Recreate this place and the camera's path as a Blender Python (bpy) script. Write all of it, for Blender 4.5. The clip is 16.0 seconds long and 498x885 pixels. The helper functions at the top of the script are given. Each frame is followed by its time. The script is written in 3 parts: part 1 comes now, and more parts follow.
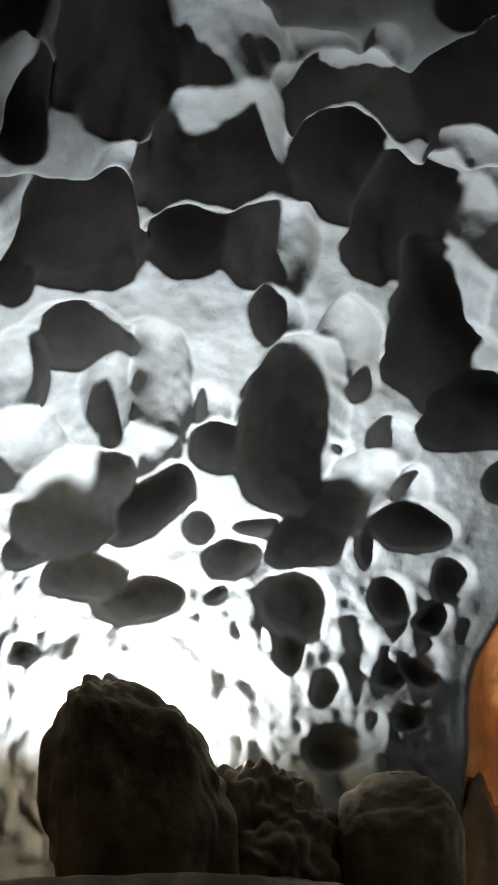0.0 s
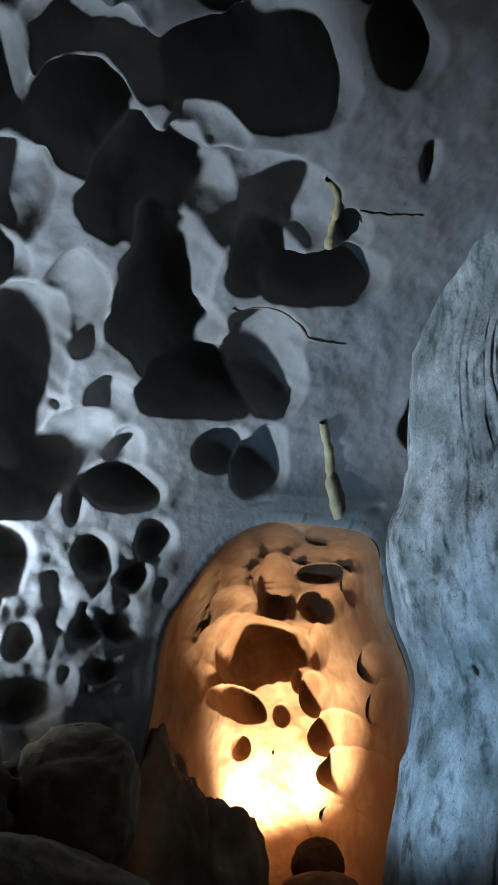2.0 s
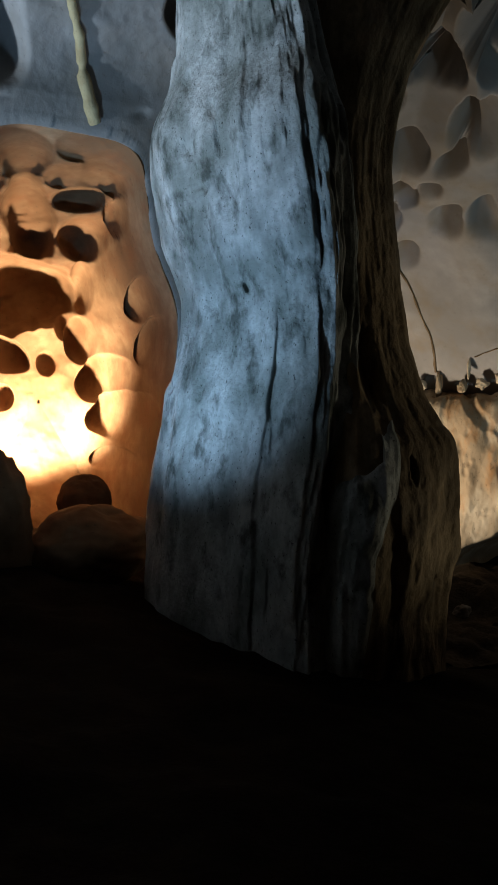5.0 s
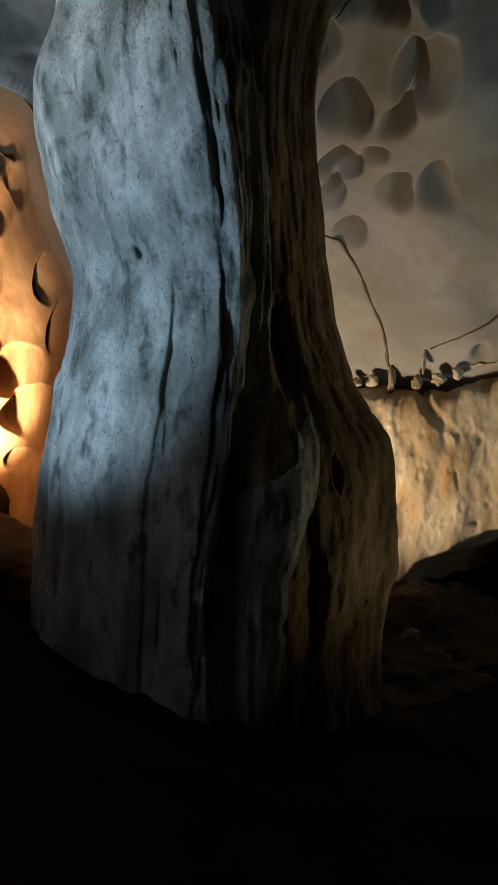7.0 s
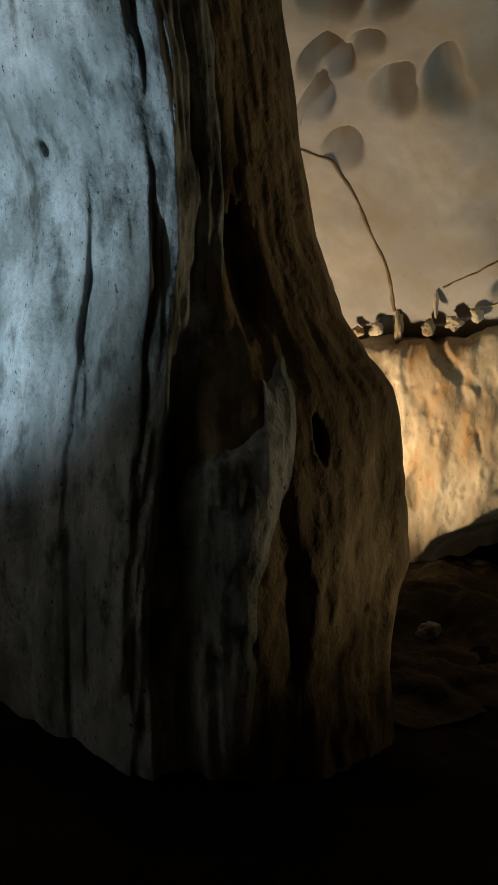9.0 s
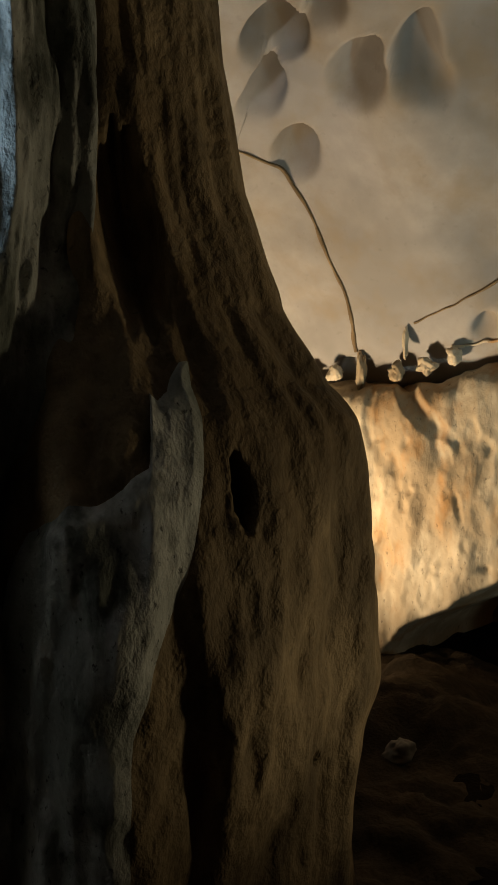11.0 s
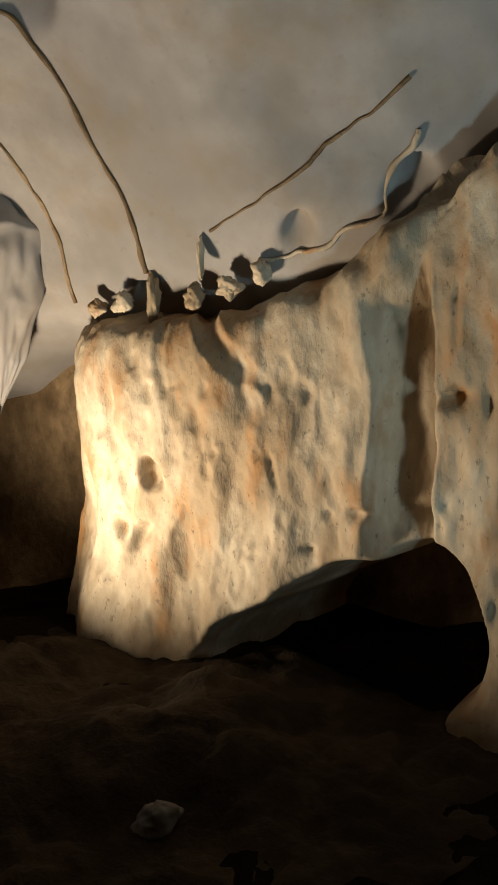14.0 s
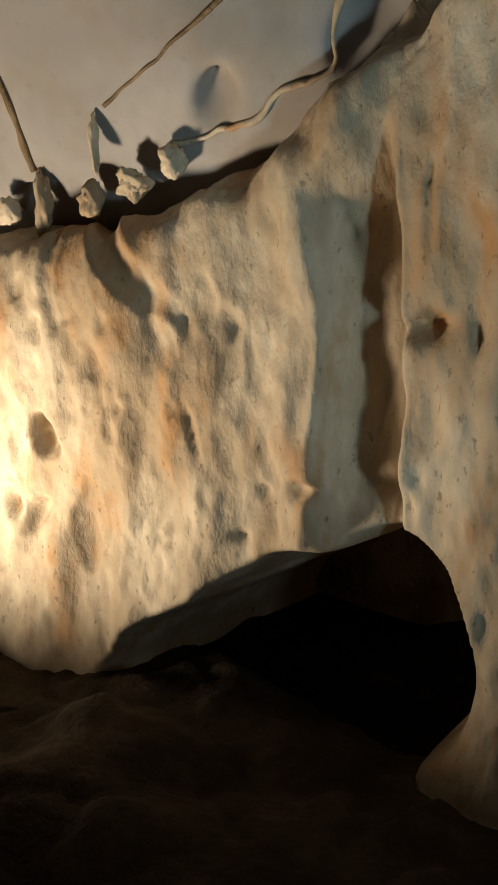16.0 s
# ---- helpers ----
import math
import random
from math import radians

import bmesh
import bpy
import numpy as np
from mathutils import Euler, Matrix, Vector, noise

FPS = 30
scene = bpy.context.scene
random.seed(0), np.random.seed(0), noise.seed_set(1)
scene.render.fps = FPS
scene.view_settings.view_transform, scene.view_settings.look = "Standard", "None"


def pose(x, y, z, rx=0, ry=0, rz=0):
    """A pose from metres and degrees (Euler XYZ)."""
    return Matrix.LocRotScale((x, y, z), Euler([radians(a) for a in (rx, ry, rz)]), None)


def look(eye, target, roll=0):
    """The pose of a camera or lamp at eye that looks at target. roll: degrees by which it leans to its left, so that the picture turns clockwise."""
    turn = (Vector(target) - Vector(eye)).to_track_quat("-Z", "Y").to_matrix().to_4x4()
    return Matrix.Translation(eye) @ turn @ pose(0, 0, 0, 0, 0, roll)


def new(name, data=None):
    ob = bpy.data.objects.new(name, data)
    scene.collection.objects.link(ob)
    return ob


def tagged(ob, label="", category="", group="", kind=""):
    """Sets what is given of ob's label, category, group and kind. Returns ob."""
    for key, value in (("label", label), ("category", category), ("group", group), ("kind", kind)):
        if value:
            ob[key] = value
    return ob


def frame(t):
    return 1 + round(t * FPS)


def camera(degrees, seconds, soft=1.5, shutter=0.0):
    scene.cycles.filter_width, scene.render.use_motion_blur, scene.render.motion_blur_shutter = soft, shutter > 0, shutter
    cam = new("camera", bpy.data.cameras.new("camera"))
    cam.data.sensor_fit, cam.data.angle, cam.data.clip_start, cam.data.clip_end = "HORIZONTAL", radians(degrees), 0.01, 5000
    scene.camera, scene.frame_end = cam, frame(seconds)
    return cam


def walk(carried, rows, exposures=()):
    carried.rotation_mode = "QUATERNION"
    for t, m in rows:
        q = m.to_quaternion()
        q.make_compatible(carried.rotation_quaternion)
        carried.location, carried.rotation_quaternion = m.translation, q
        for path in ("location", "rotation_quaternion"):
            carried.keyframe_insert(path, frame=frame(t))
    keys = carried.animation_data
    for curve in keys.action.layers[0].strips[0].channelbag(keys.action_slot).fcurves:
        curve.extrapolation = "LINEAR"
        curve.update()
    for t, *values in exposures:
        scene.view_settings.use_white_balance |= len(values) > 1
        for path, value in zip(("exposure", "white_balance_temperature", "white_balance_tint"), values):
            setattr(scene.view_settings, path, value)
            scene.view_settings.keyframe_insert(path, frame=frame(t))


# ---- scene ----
cam = camera(32.6, 16.0)
METRES, EYE, TILT, LEAN, TURN = 7.5, 1.6, 15.0, -0.5, 0.0
ROWS = [
    (0.0, 0.0, 0.0, 0.0, 0.0, 0.0, 0.0),
    (0.5, -0.0005, -0.0051, -0.0006, -4.22, 1.81, -1.35),
    (1.0, 0.0001, -0.0074, -0.0014, -8.61, 1.97, -3.01),
    (1.5, 0.0045, -0.0085, -0.0013, -13.37, 0.44, -4.85),
    (2.0, 0.0106, -0.0098, -0.0018, -18.13, -1.62, -5.82),
    (2.5, 0.0183, -0.0059, -0.0053, -22.78, -6.76, -6.76),
    (3.0, 0.0298, 0.0061, -0.0218, -23.01, -12.71, -5.85),
    (3.5, 0.0391, 0.0192, -0.0356, -22.35, -17.96, -5.21),
    (4.0, 0.0441, 0.0292, -0.0473, -24.23, -20.37, -5.44),
    (4.5, 0.057, 0.0511, -0.0628, -28.9, -20.75, -7.07),
    (5.0, 0.0768, 0.0648, -0.0766, -32.45, -21.25, -8.09),
    (7.5, 0.2316, 0.1482, -0.1312, -33.85, -20.75, -8.74),
    (8.0, 0.2592, 0.173, -0.1453, -34.42, -22.95, -7.58),
    (10.5, 0.3989, 0.3057, -0.225, -32.3, -20.56, -6.24),
    (11.0, 0.4248, 0.3301, -0.2396, -35.64, -17.92, -8.43),
    (11.5, 0.457, 0.3423, -0.2495, -37.1, -18.75, -8.42),
    (12.0, 0.4844, 0.3543, -0.2579, -34.53, -21.3, -7.02),
    (12.5, 0.5168, 0.3664, -0.2684, -37.33, -21.58, -7.86),
    (13.0, 0.5521, 0.3714, -0.2687, -40.53, -20.54, -8.77),
    (13.5, 0.5972, 0.3803, -0.2742, -39.32, -18.33, -8.46),
    (14.0, 0.6284, 0.3864, -0.2801, -40.35, -20.28, -7.95),
    (14.5, 0.6645, 0.3972, -0.2884, -40.96, -21.79, -9.52),
    (15.0, 0.7036, 0.4023, -0.2959, -40.55, -23.23, -8.87),
    (15.5, 0.7367, 0.4195, -0.3034, -38.5, -24.43, -8.2),
    (16.0, 0.7655, 0.4477, -0.3257, -38.75, -23.31, -7.07),
]
walk(cam, [(t, pose(0, 0, EYE, TILT, LEAN, TURN) @ pose(METRES * x, METRES * y, METRES * z, 90 + pitch, roll, yaw)) for t, x, y, z, yaw, pitch, roll in ROWS],
     exposures=((0.0, 0.0, 6500, 10), (1.0, 0.0, 5900, 10), (1.5, -0.4, 5500, 10), (2.0, -0.95, 5600, 10), (2.5, -1.3, 5800, 10), (3.0, -1.4, 5700, 10), (5.0, -1.0, 5800, 10), (8.0, -0.9, 6900, 10), (10.5, -0.3, 7200, 10), (12.0, -0.4, 6500, 10), (16.0, -0.4, 6000, 10)))

world = bpy.data.worlds.new("cave_dark")
world.use_nodes = True
world.node_tree.nodes["Background"].inputs[0].default_value = (0.25, 0.32, 0.4, 1)
world.node_tree.nodes["Background"].inputs[1].default_value = 0.0
scene.world = world


def floodlight(name, x, y, z, target, watts, colour, spread=150.0, size=0.12):
    """A lamp on the ground, aimed at target: a cave floodlight or an added fill."""
    data = bpy.data.lights.new(name, "SPOT")
    data.energy, data.color, data.shadow_soft_size = watts, colour, size
    data.spot_size, data.spot_blend = radians(spread), 0.85
    ob = new(name, data)
    ob.matrix_world = look((x, y, z), target)
    return ob


COLD, BLUE, WARM, AMBER = (0.77, 0.90, 1.0), (0.48, 0.74, 1.0), (1.0, 0.77, 0.50), (1.0, 0.71, 0.40)
floodlight("cold_floodlight", -0.95, 6.52, 0.74, (-0.8, 6.2, 4.0), 2600, COLD, 178)
floodlight("blue_floodlight", 1.6, 5.35, -0.2, (3.9, 6.2, 1.95), 560, BLUE, 82)
floodlight("niche_floodlight", 3.7, 9.5, -0.62, (3.95, 10.1, 0.75), 2500, AMBER, 138)
floodlight("chamber_floodlight", 6.0, 7.3, -1.12, (7.1, 6.85, 0.9), 440, WARM, 158, 0.15)
floodlight("far_floodlight", 7.0, 3.0, -0.6, (7.6, 5.2, 1.4), 150, (0.70, 0.95, 0.95), 120)
# Added fill that brightens the brown shaft; stands for no known lamp.
floodlight("column_fill", 7.2, 2.4, -0.9, (4.8, 4.9, 0.4), 110, (1.0, 0.88, 0.58), 48)


# ---- materials ----
def rock(name, pale, dark, stain, stain_amount=0.35, scale=1.0, streak=0.0, bump=0.5, rough=0.85, speck=0.3, cover=(0.48, 0.7), gloss=0.25):
    """Limestone: two colours broken up at two scales, stains (drawn out downwards when streak is set), dark specks and fine relief."""
    m = bpy.data.materials.new(name)
    m.use_nodes = True
    nt = m.node_tree
    n, l = nt.nodes, nt.links
    bsdf = n["Principled BSDF"]
    bsdf.inputs["Roughness"].default_value = rough
    bsdf.inputs["Specular IOR Level"].default_value = gloss
    geo = n.new("ShaderNodeNewGeometry")

    def noise_of(size, stretch, detail=5.0, ramp=(0.35, 0.65)):
        mapping = n.new("ShaderNodeMapping")
        mapping.inputs["Scale"].default_value = (size, size, size * stretch)
        l.new(geo.outputs["Position"], mapping.inputs["Vector"])
        tex = n.new("ShaderNodeTexNoise")
        tex.inputs["Scale"].default_value, tex.inputs["Detail"].default_value = 1.0, detail
        tex.inputs["Roughness"].default_value = 0.6
        l.new(mapping.outputs["Vector"], tex.inputs["Vector"])
        cr = n.new("ShaderNodeMapRange")
        cr.inputs["From Min"].default_value, cr.inputs["From Max"].default_value = ramp
        l.new(tex.outputs["Fac"], cr.inputs["Value"])
        return cr.outputs["Result"]

    def mix(fac, a, b, amount=1.0):
        node = n.new("ShaderNodeMix")
        node.data_type = "RGBA"
        if amount != 1.0:
            mul = n.new("ShaderNodeMath")
            mul.operation = "MULTIPLY"
            mul.inputs[1].default_value = amount
            l.new(fac, mul.inputs[0])
            fac = mul.outputs[0]
        l.new(fac, node.inputs["Factor"])
        for sock, value in ((node.inputs["A"], a), (node.inputs["B"], b)):
            if isinstance(value, tuple):
                sock.default_value = (*value, 1)
            else:
                l.new(value, sock)
        return node.outputs["Result"]

    st = 1.0 - 0.88 * streak
    large = noise_of(1.3 * scale, st, 4, (0.4, 0.6))
    fine = noise_of(9.0 * scale, 1.0 - 0.8 * streak, 6)
    colour = mix(large, pale, dark)
    colour = mix(fine, colour, dark, 0.45)
    colour = mix(noise_of(2.1 * scale + 0.7, st, 5, cover), colour, stain, stain_amount)
    colour = mix(noise_of(22.0 * scale, 1.0 - 0.6 * streak, 3, (0.62, 0.72)), colour, (0.03, 0.028, 0.024), speck)
    l.new(colour, bsdf.inputs["Base Color"])
    height = n.new("ShaderNodeMath")
    height.operation = "ADD"
    l.new(noise_of(14.0 * scale, 1.0 - 0.6 * streak, 4, (0.2, 0.8)), height.inputs[0])
    l.new(noise_of(4.0 * scale, 1.0 - 0.85 * streak, 6, (0.2, 0.8)), height.inputs[1])
    b = n.new("ShaderNodeBump")
    b.inputs["Strength"].default_value, b.inputs["Distance"].default_value = bump, 0.02
    l.new(height.outputs[0], b.inputs["Height"])
    l.new(b.outputs["Normal"], bsdf.inputs["Normal"])
    return m


PALE = rock("pale_limestone", (0.24, 0.23, 0.22), (0.17, 0.16, 0.145), (0.15, 0.12, 0.09), 0.3, 1.0, 0.0, 0.2)
# Most of this orange is the niche lamp's warmth put into the rock.
NICHE = rock("lamp_tinted_limestone", (0.26, 0.17, 0.095), (0.16, 0.09, 0.045), (0.17, 0.07, 0.028), 0.5, 1.2, 0.0, 0.08, 0.85)
FLUTED = rock("fluted_calcite", (0.48, 0.48, 0.46), (0.20, 0.21, 0.19), (0.05, 0.055, 0.045), 0.85, 2.2, 0.45, 0.5, 0.8, 0.85, (0.52, 0.66))
BROWN = rock("brown_flowstone", (0.36, 0.26, 0.15), (0.14, 0.095, 0.05), (0.06, 0.042, 0.024), 0.7, 1.8, 0.4, 0.6, 0.75, 0.4)
TAN = rock("tan_flowstone", (0.56, 0.49, 0.38), (0.30, 0.23, 0.15), (0.34, 0.17, 0.055), 0.75, 1.5, 0.6, 0.3, 0.8, 0.5, (0.52, 0.68))
SMOOTH = rock("smooth_roof_limestone", (0.35, 0.335, 0.33), (0.24, 0.23, 0.225), (0.25, 0.19, 0.115), 0.5, 0.7, 0.0, 0.06, 0.8, 0.1)
# The unlit floor's darkness is put into this near-black mud colour.
UNLIT_MUD = rock("unlit_cave_mud", (0.014, 0.010, 0.007), (0.007, 0.005, 0.004), (0.024, 0.016, 0.010), 0.4, 1.8, 0.0, 0.5, 0.95, gloss=0.03)
# Lighter tone for the stretch of floor that lamplight reaches.
LIT_EARTH = rock("lit_trodden_earth", (0.06, 0.043, 0.027), (0.026, 0.019, 0.012), (0.03, 0.022, 0.014), 0.6, 2.4, 0.0, 0.6, 0.9, gloss=0.1)
BOULDER = rock("dull_boulder", (0.36, 0.28, 0.18), (0.13, 0.10, 0.065), (0.20, 0.12, 0.06), 0.5, 1.6, 0.0, 0.25)
YELLOW = rock("yellow_calcite", (0.36, 0.30, 0.17), (0.24, 0.18, 0.09), (0.20, 0.13, 0.05), 0.4, 2.0, 0.3, 0.25)


# ---- shapes ----
def lattice(i, j, k, seed):
    """A repeatable value from 0 to 1 for each whole-number place."""
    h = (i * 374761393 + j * 668265263 + k * 2147483647 + seed * 144269504) & 0xFFFFFFFF
    h = ((h ^ (h >> 13)) * 1274126177) & 0xFFFFFFFF
    h = ((h ^ (h >> 16)) * 2246822519) & 0xFFFFFFFF
    return ((h ^ (h >> 15)) & 0xFFFF) / 65535.0


def grain(p, seed=0):
    """Smooth noise from -1 to 1 at the places p (..., 3)."""
    c = np.floor(p).astype(np.int64)
    f = p - c
    f = f * f * (3 - 2 * f)
    total = 0.0
    for a in (0, 1):
        for b in (0, 1):
            for d in (0, 1):
                w = (f[..., 0] if a else 1 - f[..., 0]) * (f[..., 1] if b else 1 - f[..., 1]) * (f[..., 2] if d else 1 - f[..., 2])
                total = total + w * lattice(c[..., 0] + a, c[..., 1] + b, c[..., 2] + d, seed)
    return 2 * total - 1


def rough(p, scale, octaves=3, seed=0, stretch=(1, 1, 1)):
    """Noise summed over octaves; scale in features a metre."""
    q, amount, total = p * np.array(stretch) * scale, 1.0, 0.0
    for o in range(octaves):
        total = total + amount * grain(q, seed + o)
        q, amount = q * 2.03 + 7.1, amount * 0.5
    return total


def spline(points, t):
    """Catmull-Rom through points (n, d) at t (any shape) counted from 0 to n - 1."""
    pts = np.array(points, float)
    pts = np.vstack([2 * pts[0] - pts[1], pts, 2 * pts[-1] - pts[-2]])
    t = np.clip(np.asarray(t, float), 0, len(pts) - 3 - 1e-9)
    i = t.astype(int)
    f = (t - i)[..., None]
    a, b, c, d = pts[i], pts[i + 1], pts[i + 2], pts[i + 3]
    return 0.5 * (2 * b + (c - a) * f + (2 * a - 5 * b + 4 * c - d) * f ** 2 + (3 * b - a - 3 * c + d) * f ** 3)


def even(points, t):
    """The place at the lengths t along the smooth line through points, with its length."""
    s = np.linspace(0, len(points) - 1, 400)
    p = spline(points, s)
    run = np.concatenate([[0], np.cumsum(np.linalg.norm(np.diff(p, axis=0), axis=1))])
    return spline(points, np.interp(t, run, s)), run[-1]


# Long wall with the overhanging roof: u is x, v the length up its profile (y, z).
BACK_PROFILE = [(7.6, -1.9), (7.35, -0.6), (7.2, 0.6), (7.15, 1.8), (6.9, 2.8), (6.35, 3.6), (5.4, 4.4), (3.9, 5.0), (1.5, 5.5), (-2.0, 5.7), (-5.5, 5.6)]


def back_wall(u, v):
    yz, _ = even(BACK_PROFILE, v)
    y = yz[..., 0] - 0.05 * np.maximum(0, -u - 1.5) ** 2 * np.clip((yz[..., 0] - 2) / 5, 0, 1)
    return np.stack([u + 0 * y, y, yz[..., 1]], -1)


# Side chamber: u is the length along its plan line, v the length up its profile (set towards the room, z).
CHAMBER_PLAN = [(10.4, 8.9), (9.2, 8.5), (8.0, 8.15), (7.22, 7.75), (7.4, 6.95), (7.62, 6.3), (7.8, 5.55), (8.1, 4.8), (8.2, 3.6), (7.6, 2.2), (6.2, 1.0)]
CHAMBER_PROFILE = [(0.3, -2.0), (0.1, -1.3), (0.0, -0.7), (0.0, -0.1), (0.0, 0.33), (-0.12, 0.46), (-0.4, 0.5), (-0.9, 0.52)]


ROOF_PLAN = [(5.0, 11.8), (5.9, 10.2), (6.55, 8.8), (7.14, 7.7), (7.4, 6.95), (7.62, 6.3), (7.8, 5.55), (8.1, 4.8), (8.2, 3.6), (7.6, 2.2), (6.2, 1.0)]
ROOF_PROFILE = [(-0.9, 0.22), (-0.42, 0.40), (-0.18, 0.64), (0.04, 1.1), (0.5, 1.7), (1.3, 2.3), (2.6, 2.9), (4.2, 3.6)]


def along(plan, profile, u, v):
    at, _ = even(plan, u)
    ahead, _ = even(plan, u + 0.4)
    behind, _ = even(plan, u - 0.4)
    d = ahead - behind
    d = d / np.linalg.norm(d, axis=-1, keepdims=True)
    prof, _ = even(profile, v)
    inward = np.stack([d[..., 1], -d[..., 0]], -1)
    # the roof runs back to the room's middle
    aim = np.array([4.6, 4.4]) - at
    aim = aim / np.linalg.norm(aim, axis=-1, keepdims=True)
    k = np.clip((prof[..., :1] - 0.2) / 1.2, 0, 1)
    inward = inward * (1 - k) + aim * k
    xy = at + inward * prof[..., :1]
    # the break below the roof climbs towards the nearer end
    s = np.clip((6.8 - at[..., 1]) / 2.0, 0, 1)
    rise = (0.9 * s * s * (3 - 2 * s) - 0.13) * np.clip((prof[..., 1] + 0.6) / 0.8, 0, 1)
    rise = rise - 0.28 * np.clip((at[..., 1] - 7.9) / 0.8, 0, 1)
    return np.stack([xy[..., 0], xy[..., 1], prof[..., 1] + rise], -1)


def chamber(u, v):
    return along(CHAMBER_PLAN, CHAMBER_PROFILE, u, v)


def roof(u, v):
    return along(ROOF_PLAN, ROOF_PROFILE, u, v)


# Warm niche behind the long wall: a deep bowl behind the arch, by the place (x, z) in the arch's plane.
NICHE_RIM = [(1.68, -1.7), (1.67, -0.5), (1.68, 0.4), (1.74, 1.0), (1.86, 1.68), (2.2, 2.27), (2.7, 2.54), (3.27, 2.57), (3.68, 2.42), (3.86, 1.95), (4.11, 1.28), (4.15, 0.6), (4.1, -1.7)]
NICHE_MIDDLE = np.array([2.95, 0.3])
NICHE_DEPTH = 2.9
_loop = spline(NICHE_RIM, np.linspace(0, len(NICHE_RIM) - 1, 300))
_loop = np.vstack([_loop, np.stack([np.linspace(4.1, 1.68, 80)[1:-1], np.full(78, -1.7)], -1)])
_turn = np.arctan2(_loop[:, 1] - NICHE_MIDDLE[1], _loop[:, 0] - NICHE_MIDDLE[0])
_order = np.argsort(_turn)
_turn, _reach = _turn[_order], np.linalg.norm(_loop - NICHE_MIDDLE, axis=1)[_order]
_reach = _reach * (1 + np.where(np.abs(_turn) < 3, 1, 0) * np.clip(np.sin(_turn) + 0.3, 0, 1) * 0.012 * np.sin(11 * _turn + 1))


def rim_share(x, z):
    """How far (x, z) lies out from the niche's middle: 1 at the rim of its arch."""
    dx, dz = x - NICHE_MIDDLE[0], z - NICHE_MIDDLE[1]
    return np.hypot(dx, dz) / np.interp(np.arctan2(dz, dx), _turn, _reach, period=2 * math.pi)


def wall_face(z):
    """How far back the plain long wall stands at the height z."""
    low = np.array(BACK_PROFILE[:5])
    return np.interp(z, low[:, 1], low[:, 0])


def niche(x, z):
    r = rim_share(x, z)
    s = NICHE_DEPTH * np.clip(1 - r ** 2.0, 0, 1) + 0.6 * np.clip(r - 1, 0, 1)
    k = s / NICHE_DEPTH
    return np.stack([x + 0.34 * s + 0.22 * k * (x - NICHE_MIDDLE[0]), wall_face(z) + s, z - 0.04 * s + 0.18 * k * (z - 0.2)], -1)


def ground_height(x, y):
    """The floor falls gently along the way into the side chamber."""
    z = -0.02 - 0.262 * np.clip(x, 0, 5.6)
    far = np.clip((y - 2.5) / 4, 0, 1)
    return z * (1 - far) + far * np.minimum(z, -0.75)


def hollowed(u, v, hollows, wobble=0.16, seed=3, edge=0.42, ramp=0.78, warp=1.7):
    """How deep the hollows (u, v, half width, half height, turn, depth) cut at each place. Each one slopes in from its lower lip and is
    deepest under its upper lip; the deepest counts, so ridges stay between them."""
    cut = np.zeros_like(u)
    p = np.stack([u, v, 0 * u], -1)
    warp_u, warp_v = rough(p, warp, 4, seed), rough(p, warp, 4, seed + 9)
    for a, b, ra, rb, turn, depth in hollows:
        c, s = math.cos(radians(turn)), math.sin(radians(turn))
        w = wobble * min(ra, rb) * 1.6
        du, dv = u + w * warp_u - a, v + w * warp_v - b
        r2 = ((du * c + dv * s) / ra) ** 2 + ((dv * c - du * s) / rb) ** 2
        tall = math.hypot(ra * s, rb * c)
        slope = 1 - ramp + ramp * np.clip(0.5 + 0.5 * dv / tall, 0, 1)
        x = np.clip(1 - r2, 0, 1)
        k = np.clip(x / 0.22, 0, 1)
        cut = np.maximum(cut, depth * slope * x ** edge * k * k * (3 - 2 * k))
    return cut


def mesh_of(name, grid, material, keep=None, wrap=False):
    """A smooth mesh over a grid (nu, nv, 3) of places; keep (nu - 1, nv - 1) leaves faces out."""
    nu, nv = grid.shape[:2]
    index = np.arange(nu * nv).reshape(nu, nv)
    if wrap:
        index = np.vstack([index, index[:1]])
    quads = np.stack([index[:-1, :-1], index[1:, :-1], index[1:, 1:], index[:-1, 1:]], -1)
    quads = quads[keep] if keep is not None else quads.reshape(-1, 4)
    me = bpy.data.meshes.new(name)
    me.from_pydata(grid.reshape(-1, 3).tolist(), [], quads.tolist())
    me.polygons.foreach_set("use_smooth", [True] * len(me.polygons))
    me.materials.append(material)
    return me


def part(name, me, parent, label=""):
    ob = new(name, me)
    ob.parent = parent
    return tagged(ob, label)


def softened(cut, passes=2):
    """The depth of the hollows with their lips worn round."""
    for _ in range(passes):
        cut[1:-1] = 0.25 * cut[:-2] + 0.5 * cut[1:-1] + 0.25 * cut[2:]
        cut[:, 1:-1] = 0.25 * cut[:, :-2] + 0.5 * cut[:, 1:-1] + 0.25 * cut[:, 2:]
    return cut


